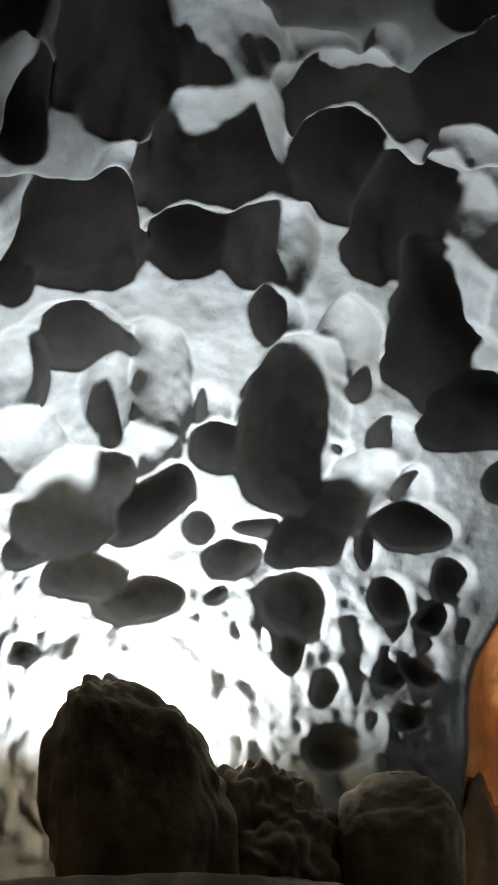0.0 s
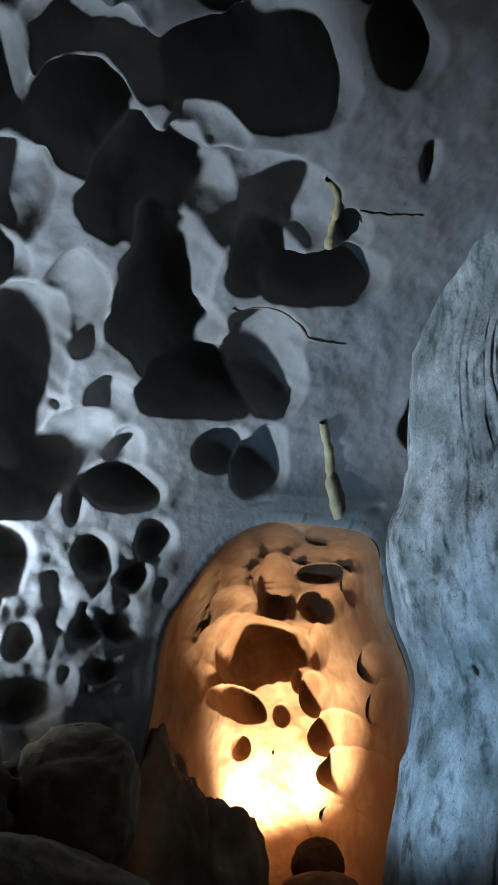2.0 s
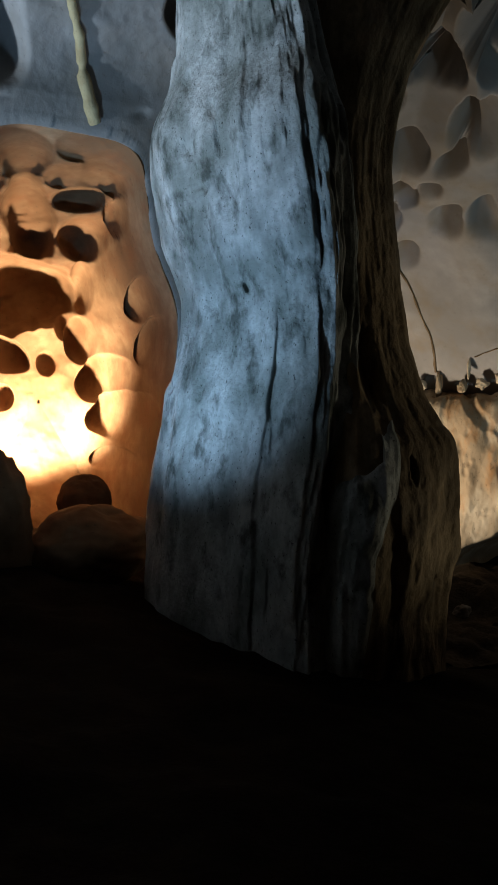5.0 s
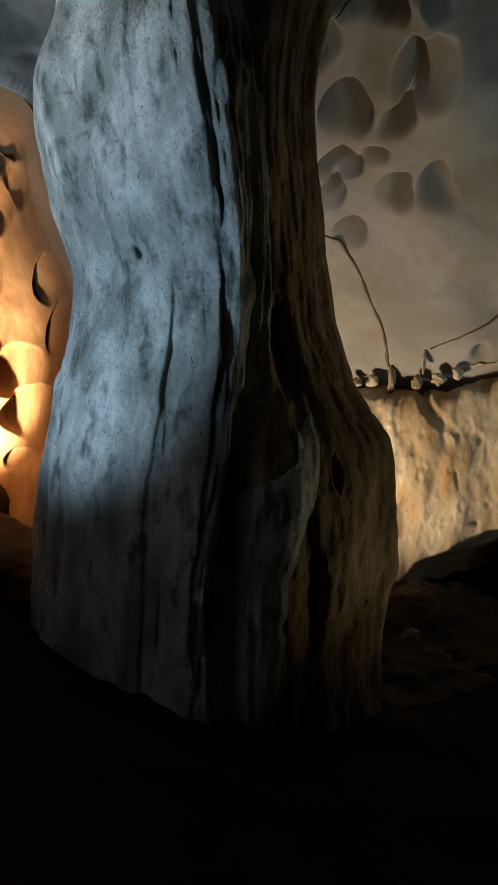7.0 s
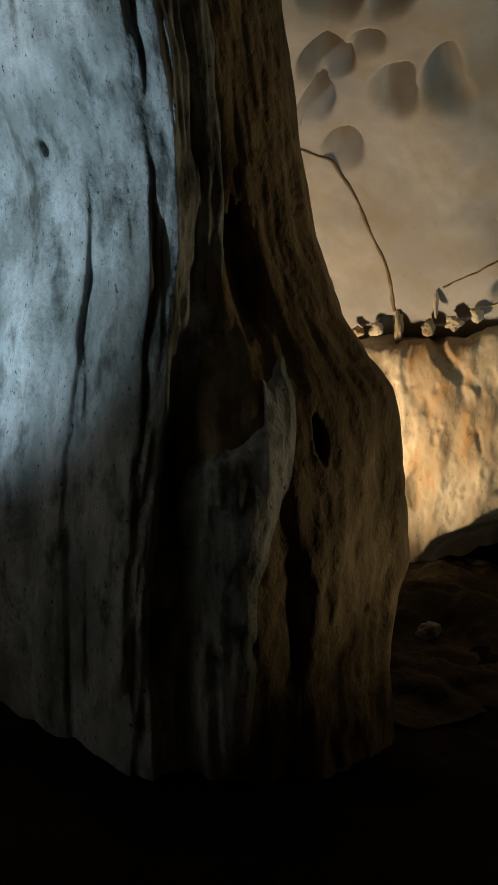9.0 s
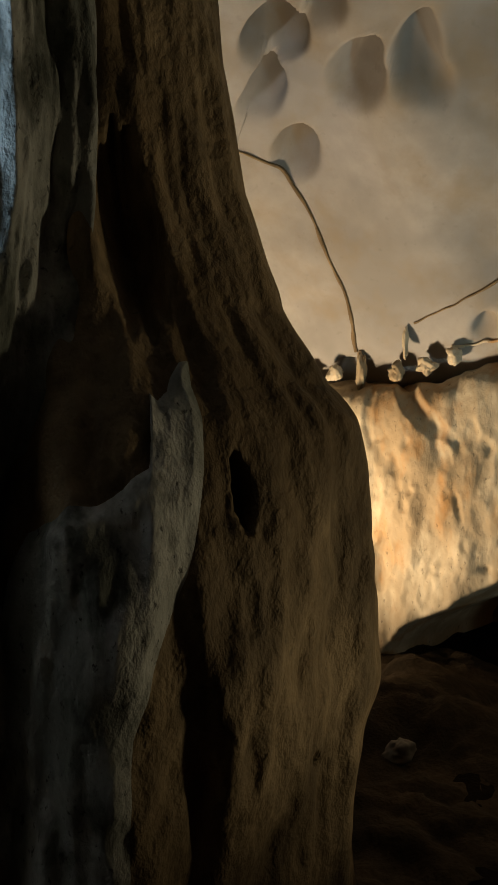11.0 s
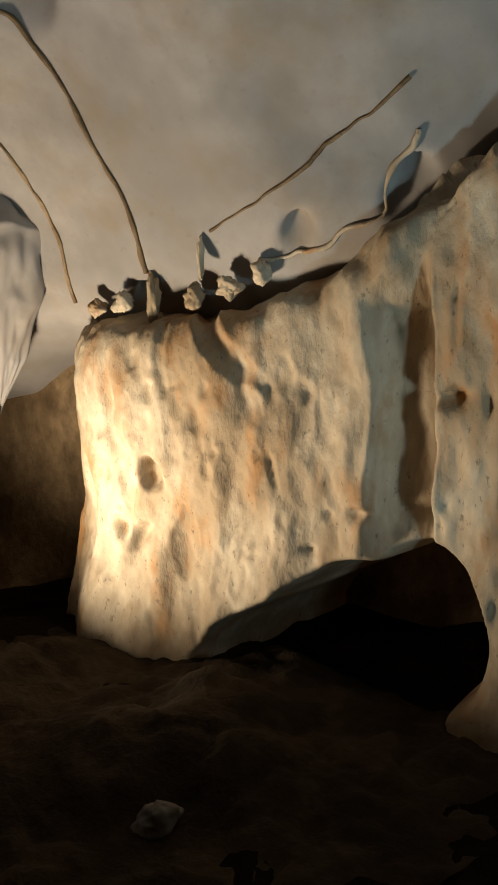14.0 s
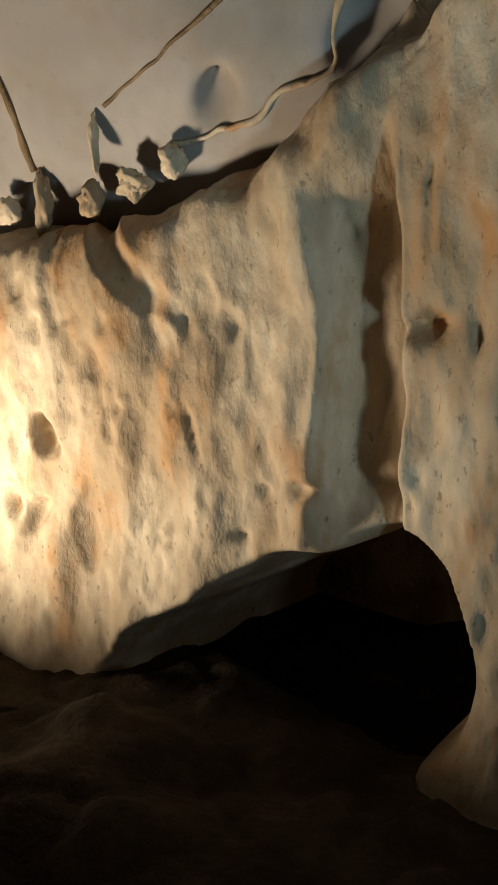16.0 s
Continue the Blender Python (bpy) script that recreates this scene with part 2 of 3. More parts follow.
def sheet_grid(shape, u_range, v_range, step, hollows, lean, texture, wobble=0.16, **shape_of):
    """A sheet of rock: hollows sink into it and lean upwards under their upper lips by lean degrees; texture rows are (amount, scale, octaves, seed, stretch)."""
    u, v = np.meshgrid(np.arange(u_range[0], u_range[1], step), np.arange(v_range[0], v_range[1], step), indexing="ij")
    p = shape(u, v)
    du, dv = shape(u + 0.03, v) - shape(u - 0.03, v), shape(u, v + 0.03) - shape(u, v - 0.03)
    up = dv / np.maximum(np.linalg.norm(dv, axis=-1, keepdims=True), 1e-6)
    n = np.cross(du, dv)
    n = n / np.maximum(np.linalg.norm(n, axis=-1, keepdims=True), 1e-6)
    n = n * np.where(np.sum(n * (p - np.array([2.5, 2.5, 0.8])), -1, keepdims=True) > 0, 1.0, -1.0)
    way = math.cos(radians(lean)) * n + math.sin(radians(lean)) * up
    out = p + softened(hollowed(u, v, hollows, wobble, **shape_of))[..., None] * way
    for amount, scale, octaves, seed, stretch in texture:
        out = out + (amount * rough(p, scale, octaves, seed, stretch))[..., None] * n
    return u, v, out, n


BACK_HOLLOWS = []
BACK_HOLLOWS += [
    (-0.53, 8.44, 0.79, 0.56, -174.38, 1.27), (-0.21, 7.75, 0.55, 0.41, 86.51, 0.88), (-1.25, 8.7, 0.36, 0.2, -173.77, 0.5), (-1.44, 8.13, 0.41, 0.21, 72.2, 0.54),
    (-1.29, 7.14, 0.67, 0.6, -146.3, 1.07), (-0.77, 7.63, 0.29, 0.21, 179.46, 0.47), (-0.42, 7.08, 0.3, 0.26, -173.51, 0.48), (0.12, 7.06, 0.38, 0.35, 175.55, 0.61),
    (0.25, 8.43, 0.22, 0.16, 0.0, 0.35), (0.71, 8.49, 0.15, 0.13, 118.17, 0.24), (0.61, 8.11, 0.7, 0.29, -177.24, 0.75), (0.59, 7.6, 0.53, 0.32, 170.92, 0.82),
    (1.24, 7.14, 0.59, 0.46, 165.53, 0.94), (1.37, 7.72, 0.26, 0.19, 156.54, 0.41), (1.3, 8.33, 0.31, 0.2, 113.04, 0.49), (0.16, 6.55, 0.24, 0.22, 96.27, 0.39),
]
BACK_HOLLOWS += [
    (0.77, 6.26, 0.48, 0.24, 103.32, 0.61), (0.42, 6.22, 0.37, 0.19, -162.62, 0.48), (0.41, 5.62, 0.81, 0.51, 86.28, 1.29), (1.49, 6.32, 0.62, 0.44, 105.4, 1.0),
    (-1.77, 6.8, 0.28, 0.16, 74.79, 0.4), (-1.82, 5.92, 0.41, 0.22, 79.49, 0.57), (-1.28, 6.22, 0.51, 0.27, 173.75, 0.7), (-0.71, 5.92, 0.59, 0.32, 81.98, 0.83),
    (-1.13, 5.82, 0.43, 0.2, 84.5, 0.5), (-0.92, 5.34, 0.35, 0.26, -151.88, 0.56), (-1.55, 4.92, 0.65, 0.39, -142.47, 0.99), (-1.8, 5.33, 0.39, 0.34, 62.94, 0.62),
    (-0.83, 4.93, 0.44, 0.26, -152.07, 0.66), (-0.31, 5.72, 0.19, 0.16, 86.17, 0.31), (-0.27, 5.41, 0.26, 0.22, -174.98, 0.42), (-0.41, 4.73, 0.17, 0.13, 87.88, 0.27),
]
BACK_HOLLOWS += [
    (0.07, 4.73, 0.21, 0.09, -177.26, 0.24), (-0.14, 4.46, 0.26, 0.19, -167.8, 0.42), (-1.36, 4.38, 0.37, 0.26, -178.53, 0.6), (-0.94, 4.14, 0.41, 0.19, -174.82, 0.48),
    (0.67, 4.85, 0.67, 0.28, -139.74, 0.73), (0.9, 5.11, 0.4, 0.25, -140.87, 0.63), (1.16, 5.5, 0.21, 0.2, 134.59, 0.34), (1.34, 5.03, 0.25, 0.17, 96.88, 0.4),
    (1.37, 4.73, 0.36, 0.21, 170.98, 0.54), (0.61, 4.58, 0.16, 0.15, 169.79, 0.25), (0.37, 4.07, 0.29, 0.26, 88.31, 0.46), (0.34, 3.75, 0.2, 0.1, 90.41, 0.27),
    (1.1, 4.16, 0.18, 0.17, 103.39, 0.28), (1.73, 4.31, 0.16, 0.15, 87.25, 0.26), (1.47, 3.97, 0.15, 0.11, -176.8, 0.23), (0.61, 3.46, 0.17, 0.12, 70.61, 0.27),
]
BACK_HOLLOWS += [
    (1.1, 3.52, 0.14, 0.12, -175.5, 0.23), (0.72, 2.99, 0.26, 0.2, -176.76, 0.42), (1.67, 5.65, 0.33, 0.21, -157.17, 0.53), (-1.92, 4.5, 0.17, 0.14, -175.92, 0.27),
    (0.98, 4.64, 0.26, 0.08, 81.84, 0.21), (1.25, 3.19, 0.13, 0.1, -174.1, 0.21), (1.47, 3.63, 0.13, 0.11, 85.61, 0.21), (-1.83, 3.68, 0.13, 0.09, 159.94, 0.21),
    (-0.26, 4.16, 0.11, 0.06, -149.63, 0.16), (1.84, 3.86, 0.13, 0.1, 85.69, 0.21), (0.99, 3.1, 0.14, 0.08, 86.1, 0.21), (1.56, 8.25, 0.6, 0.48, 165.98, 0.96),
    (2.31, 8.72, 0.32, 0.19, 136.37, 0.49), (0.28, 8.42, 0.26, 0.14, -164.92, 0.36), (1.92, 7.26, 0.51, 0.38, 170.69, 0.81), (2.04, 6.88, 0.35, 0.26, 125.97, 0.57),
]
BACK_HOLLOWS += [
    (2.62, 6.75, 0.47, 0.25, -165.54, 0.64), (2.62, 7.21, 0.22, 0.14, 120.09, 0.35), (2.29, 6.25, 0.34, 0.17, 168.4, 0.43), (2.34, 5.92, 0.42, 0.38, 142.86, 0.68),
    (1.81, 5.68, 0.51, 0.34, -171.72, 0.82), (2.52, 5.07, 0.37, 0.23, 94.98, 0.59), (1.7, 4.27, 0.2, 0.19, 98.94, 0.33), (1.13, 4.1, 0.15, 0.13, 175.25, 0.24),
    (2.62, 4.61, 0.14, 0.1, -178.57, 0.22), (1.34, 8.88, 0.37, 0.19, -169.35, 0.49), (1.78, 9.01, 0.13, 0.08, -172.95, 0.21), (2.14, 5.14, 0.23, 0.2, -158.9, 0.36),
    (1.53, 3.98, 0.16, 0.15, 70.54, 0.25), (1.37, 3.55, 0.21, 0.11, 154.01, 0.29), (1.99, 8.99, 0.17, 0.1, 167.11, 0.25), (3.91, 5.7, 0.38, 0.2, 90.7, 0.52),
]
BACK_HOLLOWS += [
    (4.23, 5.08, 0.18, 0.09, -178.03, 0.24), (3.67, 4.69, 0.12, 0.06, -157.15, 0.15), (2.89, 7.93, 0.18, 0.05, 112.93, 0.14),
]
NICHE_HOLLOWS = []
NICHE_HOLLOWS += [
    (2.7, 1.28, 0.69, 0.35, 177.47, 1.11), (2.45, 1.7, 0.35, 0.28, -162.78, 0.71), (2.89, 1.99, 0.42, 0.25, 99.71, 0.8), (3.36, 1.4, 0.24, 0.12, 93.41, 0.39),
    (3.37, 1.82, 0.25, 0.2, -171.79, 0.49), (3.6, 0.56, 0.28, 0.25, -149.35, 0.56), (3.76, 0.18, 0.33, 0.23, -141.78, 0.66), (3.68, -0.25, 0.23, 0.1, -161.72, 0.33),
    (3.04, 0.69, 0.11, 0.1, 107.92, 0.22), (3.37, 0.92, 0.23, 0.15, 91.13, 0.46), (2.6, 0.37, 0.15, 0.12, 104.96, 0.31), (2.81, 2.43, 0.26, 0.15, 179.89, 0.47),
    (2.35, 2.25, 0.29, 0.26, 176.14, 0.59), (3.23, 2.48, 0.19, 0.08, 179.69, 0.25), (3.21, 2.31, 0.28, 0.09, -175.1, 0.28), (3.3, 2.15, 0.25, 0.11, -174.32, 0.36),
]
NICHE_HOLLOWS += [
    (3.87, 1.3, 0.2, 0.13, 95.9, 0.4), (3.96, 0.92, 0.25, 0.11, 75.31, 0.35), (2.08, 1.8, 0.51, 0.32, 75.62, 1.01), (2.13, 1.17, 0.34, 0.28, 157.68, 0.68),
    (1.96, 1.32, 0.32, 0.21, 93.74, 0.64), (2.53, 0.81, 0.38, 0.16, 162.87, 0.51), (3.56, 2.29, 0.18, 0.11, 157.02, 0.34), (3.62, 2.0, 0.17, 0.12, 108.69, 0.35),
    (3.21, 1.08, 0.17, 0.12, 94.15, 0.34), (2.34, 2.02, 0.3, 0.28, 140.78, 0.61), (2.2, 1.45, 0.27, 0.26, 115.5, 0.55), (2.46, 2.46, 0.18, 0.08, -175.43, 0.27),
]
ROOF_HOLLOWS = []
ROOF_HOLLOWS += [
    (6.61, 0.82, 0.13, 0.1, 130.66, 0.3), (6.06, 1.01, 0.1, 0.07, 107.66, 0.23), (4.23, 1.06, 0.11, 0.09, 73.72, 0.27), (4.33, 0.83, 0.05, 0.05, 61.65, 0.13),
    (5.0, 0.83, 0.12, 0.05, -155.2, 0.2), (5.4, 2.89, 0.25, 0.14, 151.4, 0.58), (4.94, 2.46, 0.19, 0.15, 157.2, 0.49), (4.43, 3.43, 0.37, 0.17, 150.81, 0.73),
    (4.46, 3.03, 0.33, 0.13, 144.78, 0.52), (5.9, 2.76, 0.27, 0.09, 132.92, 0.38), (4.9, 3.45, 0.22, 0.08, 162.25, 0.34), (5.64, 4.12, 0.62, 0.28, 158.35, 1.17),
    (4.38, 4.05, 0.49, 0.2, 143.89, 0.82), (5.32, 3.02, 0.25, 0.13, 157.74, 0.53), (4.39, 3.42, 0.3, 0.14, 138.98, 0.59), (4.93, 2.53, 0.19, 0.14, 159.95, 0.49),
]
ROOF_HOLLOWS += [
    (4.27, 5.26, 1.28, 0.23, 150.82, 0.97), (5.78, 4.94, 1.02, 0.27, 152.13, 1.1), (3.58, 5.15, 0.66, 0.16, 143.25, 0.69), (2.45, 6.08, 0.53, 0.2, 150.25, 0.85),
    (5.84, 2.9, 0.3, 0.15, 121.51, 0.61), (5.2, 3.76, 0.28, 0.17, 176.86, 0.7), (6.06, 4.56, 0.45, 0.13, 138.81, 0.56),
]
CHAMBER_PITS = []
CHAMBER_PITS += [
    (4.04, 1.57, 0.15, 0.06, 86.45, 0.13), (3.8, 1.26, 0.08, 0.05, 87.49, 0.12), (3.92, 1.22, 0.09, 0.05, 77.6, 0.11), (3.76, 0.95, 0.04, 0.03, -171.05, 0.06),
    (5.22, 1.42, 0.06, 0.04, -166.23, 0.09), (5.05, 1.41, 0.04, 0.03, 86.3, 0.06), (5.59, 1.42, 0.05, 0.02, 86.76, 0.06), (4.94, 1.21, 0.04, 0.03, -172.84, 0.06),
    (4.43, 1.75, 0.04, 0.02, 85.63, 0.05), (4.03, 2.12, 0.07, 0.03, 84.35, 0.06), (5.77, 1.68, 0.03, 0.01, 174.86, 0.03), (4.18, 2.16, 0.02, 0.02, 48.06, 0.03),
    (5.29, 1.91, 0.02, 0.02, 138.99, 0.04), (5.54, 1.89, 0.03, 0.01, 164.39, 0.02), (4.62, 1.16, 0.05, 0.02, -171.22, 0.04), (4.74, 1.25, 0.03, 0.02, -172.64, 0.05),
]
CHAMBER_PITS += [
    (4.29, 1.07, 0.05, 0.02, -173.04, 0.05), (5.85, 1.5, 0.02, 0.02, 92.36, 0.04), (4.43, 2.13, 0.05, 0.02, 86.26, 0.04), (5.14, 1.98, 0.02, 0.01, 128.38, 0.02),
    (5.68, 1.79, 0.13, 0.02, 170.65, 0.15),
]
CHAMBER_GROOVES = []
CHAMBER_GROOVES += [
    (3.74, 2.07, 0.3, 0.06, 85.6, 0.04), (3.86, 1.59, 0.26, 0.06, 99.56, 0.04), (4.4, 2.48, 0.56, 0.09, 127.7, 0.06), (4.64, 2.03, 0.17, 0.05, 103.39, 0.03),
    (4.75, 1.64, 0.15, 0.03, 103.56, 0.02), (5.0, 1.92, 0.18, 0.02, 88.76, 0.01), (4.23, 1.22, 0.22, 0.08, 81.1, 0.05), (5.7, 2.02, 0.11, 0.03, 93.31, 0.02),
    (4.13, 2.29, 0.24, 0.04, 95.41, 0.03),
]
CHAMBER_MOUTH = []
CHAMBER_MOUTH += [
    (4.85, 0.4, 0.62, 0.42, 0, 2.6), (5.25, 0.35, 0.42, 0.45, 0, 2.6), (4.76, 0.63, 0.57, 0.27, -152.7, 2.56), (5.15, 0.86, 0.47, 0.29, -163.65, 2.78),
    (5.5, 0.9, 0.4, 0.32, 71.51, 2.41),
]

u, v, p, n = sheet_grid(back_wall, (-3.4, 4.7), (0, 12.6), 0.018, BACK_HOLLOWS, -14, [(0.05, 0.7, 2, 1, (1, 1, 1)), (0.024, 2.6, 4, 5, (1, 1, 1)), (0.006, 9.0, 3, 6, (1, 1, 1))], 0.2, ramp=0.25)
back_n = n
# lower down the rock hangs in ragged curtains
low = np.clip((4.5 - v) / 0.6, 0, 1)
q = back_wall(u, v)
p = p - (low * (0.16 * np.abs(rough(q, 1.9, 3, 15, (1, 1, 0.75))) + 0.05 * np.abs(rough(q, 6.0, 2, 19, (1, 1, 0.7)))))[..., None] * np.array((0.0, 1.0, 0.2))
near = np.clip((1.32 - rim_share(p[..., 0], p[..., 2])) / 0.25, 0, 1) * (v < 5.6)
p[..., 1] = p[..., 1] * (1 - near) + wall_face(p[..., 2]) * near
share = rim_share(p[..., 0], p[..., 2])
wall_part = v < 5.6
snap = wall_part & (np.abs(share - 1) < 0.035)
for axis, mid in ((0, NICHE_MIDDLE[0]), (2, NICHE_MIDDLE[1])):
    p[..., axis] = np.where(snap, mid + (p[..., axis] - mid) / np.maximum(share, 0.1), p[..., axis])
back_p = p
corners = share[:-1, :-1] + share[1:, :-1] + share[1:, 1:] + share[:-1, 1:]
opening = (corners < 3.99) & wall_part[:-1, :-1]
split = int(5.9 / 0.018)
tagged(new("wall_north", mesh_of("wall_north", p[:, :split + 1], PALE, ~opening[:, :split])), "pale limestone cave wall eaten into rounded hollows", "cave wall", kind="structure")
tagged(new("ceiling", mesh_of("ceiling", p[:, split:], PALE)), "pale limestone cave roof full of dark scallops", "cave roof", kind="structure")

dice = random.Random(4)
small_hollows = []
for i in range(26):
    x, z = dice.uniform(1.75, 4.1), dice.uniform(1.0, 2.5)
    r = dice.uniform(0.05, 0.13)
    small_hollows.append((x, z, r * dice.uniform(1.0, 1.5), r, dice.uniform(-30, 40), r * 2.6))
turn, out = np.meshgrid(np.linspace(-math.pi, math.pi, 620, endpoint=False), np.concatenate([np.linspace(0.01, 0.7, 150), np.linspace(0.703, 1.06, 130)]), indexing="ij")
reach = np.interp(turn, _turn, _reach, period=2 * math.pi) * out
nx, nz = NICHE_MIDDLE[0] + reach * np.cos(turn), NICHE_MIDDLE[1] + reach * np.sin(turn)
p = niche(nx, nz)
fade = np.clip((1.02 - out) / 0.07, 0, 1)
p = p + (fade * (softened(hollowed(nx, nz, NICHE_HOLLOWS + small_hollows, 0.16, ramp=0.3), 1) + 0.12 * rough(p, 1.3, 2, 21) + 0.03 * rough(p, 4.0, 3, 25)))[..., None] * np.array((0.25, 0.96, 0.1))
tagged(new("wall_niche", mesh_of("wall_niche", p, NICHE, None, True)), "orange rock lining of a lit niche, its lamp's warmth put into the colour", "cave wall", kind="structure")

_, plan_length = even(CHAMBER_PLAN, 0.0)
_, prof_length = even(CHAMBER_PROFILE, 0.0)
u, v, p, n = sheet_grid(chamber, (1.6, 9.0), (0, prof_length), 0.013, CHAMBER_PITS, 10, [(0.07, 0.9, 2, 31, (1, 1, 0.4)), (0.05, 2.2, 3, 33, (1, 1, 0.35)), (0.022, 7.0, 4, 35, (1, 1, 0.6)), (0.05, 3.2, 3, 39, (1, 1, 0.15))], 0.55, edge=0.5, ramp=0.4, warp=7.0)
q = chamber(u, v)
p = p + (0.07 * np.clip(rough(q, 5.0, 3, 38, (1, 1, 0.6)) - 0.55, 0, 0.6))[..., None] * n
p = p + hollowed(u, v, CHAMBER_GROOVES, 0.25, 8, 0.9, 0.0, 4.0)[..., None] * n
# a recess turned away from the lamp: a long shallow bay between two steps of the wall
edge_u = u + 0.03 * rough(q, 2.2, 3, 47)
recess = np.clip((edge_u - 5.26) / 0.09, 0, 1) * np.clip((5.59 - edge_u) / 0.05, 0, 1) * np.clip((v - 1.2) / 0.25, 0, 1) * np.clip((2.3 - v) / 0.2, 0, 1)
p = p + (0.19 * recess)[..., None] * n
p = p + softened(hollowed(u, v, CHAMBER_MOUTH, 0.1, 3, 0.22, 0.0), 4)[..., None] * np.array((0.98, 0.15, 0.0))
tagged(new("wall_east", mesh_of("wall_east", p, TAN)), "tan flowstone wall with orange streaks above a low dark mouth", "cave wall", kind="structure")
_, plan_length = even(ROOF_PLAN, 0.0)
_, prof_length = even(ROOF_PROFILE, 0.0)
u, v, p, n = sheet_grid(roof, (0, plan_length), (0, prof_length), 0.025, ROOF_HOLLOWS, 38, [(0.09, 1.1, 2, 31, (1, 1, 1)), (0.008, 5.0, 2, 36, (1, 1, 1))])
roof_p, roof_n = p, n
tagged(new("ceiling_chamber", mesh_of("ceiling_chamber", p, SMOOTH)), "smooth pale sloping cave roof with a few round pockets", "cave roof", kind="structure")

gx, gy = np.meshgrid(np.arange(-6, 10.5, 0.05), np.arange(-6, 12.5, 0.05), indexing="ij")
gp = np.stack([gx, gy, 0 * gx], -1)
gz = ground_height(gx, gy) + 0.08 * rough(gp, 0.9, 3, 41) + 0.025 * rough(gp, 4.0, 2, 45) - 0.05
tagged(new("floor", mesh_of("floor", np.stack([gx, gy, gz], -1), UNLIT_MUD)), "trodden mud and rock floor falling inwards, unlit darkness put into its colour", "cave floor", kind="structure")

# plain rock that closes the cave behind and beside the way
ang, up = np.meshgrid(np.linspace(0, 2 * math.pi, 160, endpoint=False), np.linspace(-2.2, 6.4, 60), indexing="ij")
ring = np.stack([2.2 + 7.6 * np.cos(ang), 2.8 + 8.6 * np.sin(ang), up], -1)
ring[..., :2] += (0.5 * rough(ring, 0.5, 3, 51))[..., None] * np.stack([np.cos(ang), np.sin(ang)], -1)
tagged(new("wall_outer", mesh_of("wall_outer", ring, BROWN, None, True)), "plain dark cave rock closing the hall", "cave wall", kind="structure")
cx, cy = np.meshgrid(np.arange(-6.5, 11, 0.2), np.arange(-6.5, 12.5, 0.2), indexing="ij")
cp = np.stack([cx, cy, 6.1 + 0 * cx], -1)
cp[..., 2] += 0.3 * rough(cp, 0.5, 2, 57)
tagged(new("ceiling_outer", mesh_of("ceiling_outer", cp, BROWN)), "plain dark rock above the cave roof", "cave roof", kind="structure")


def shaft_surface(a, z, rows, turn, power, ribs, seed, fine, pits):
    rows = np.array(rows)
    t = np.interp(z, rows[:, 0], np.arange(len(rows)))
    row = spline(rows, t)
    ca, sa = np.cos(a), np.sin(a)
    ring = np.stack([ca, sa, 0.0 * a], -1)
    flow = ring * 1.7 + np.stack([0 * a, 0 * a, z * 0.13], -1)
    swell = 1 + ribs * rough(flow, 1.3, 4, seed)
    swell = swell + 0.18 * ribs * rough(ring * 4.0 + np.stack([0 * a, 0 * a, z * 0.22], -1), 1.6, 3, seed + 4)
    q = ring * 0.6 + np.stack([0 * a, 0 * a, z], -1)
    swell = swell + fine * rough(q, 5.0, 3, seed + 7, (1.6, 1.6, 0.5)) - 1.2 * fine * np.clip(rough(q, 4.0, 2, seed + 9, (2, 2, 0.6)) - 0.55, 0, 1)
    for angle, height, wide, tall, deep in pits:
        d = (np.degrees(a) - angle + 180) % 360 - 180
        swell = swell - deep * 1.6 * np.clip(1 - (d / wide) ** 2 - ((z - height + 0.02 * np.sin(d)) / tall) ** 2, 0, 1) ** 0.5
    x = row[..., 3] * np.sign(ca) * np.abs(ca) ** power * swell
    y = row[..., 4] * np.sign(sa) * np.abs(sa) ** power * swell
    c, s = math.cos(radians(turn)), math.sin(radians(turn))
    return np.stack([row[..., 1] + x * c - y * s, row[..., 2] + x * s + y * c, z], -1)


def shaft(name, rows, turn, power, ribs, material, parent, seed, fine=0.02, nu=420, nv=520, label="", pits=()):
    """A flowstone shaft: rows of z, x, y, half length and half width; ribs run down it, pits (angle, z, half angle, half height, depth) sink in."""
    a, z = np.meshgrid(np.linspace(0, 2 * math.pi, nu, endpoint=False), np.linspace(rows[0][0], rows[-1][0], nv), indexing="ij")
    return part(name, mesh_of(name, shaft_surface(a, z, rows, turn, power, ribs, seed, fine, pits), material, None, True), parent, label)


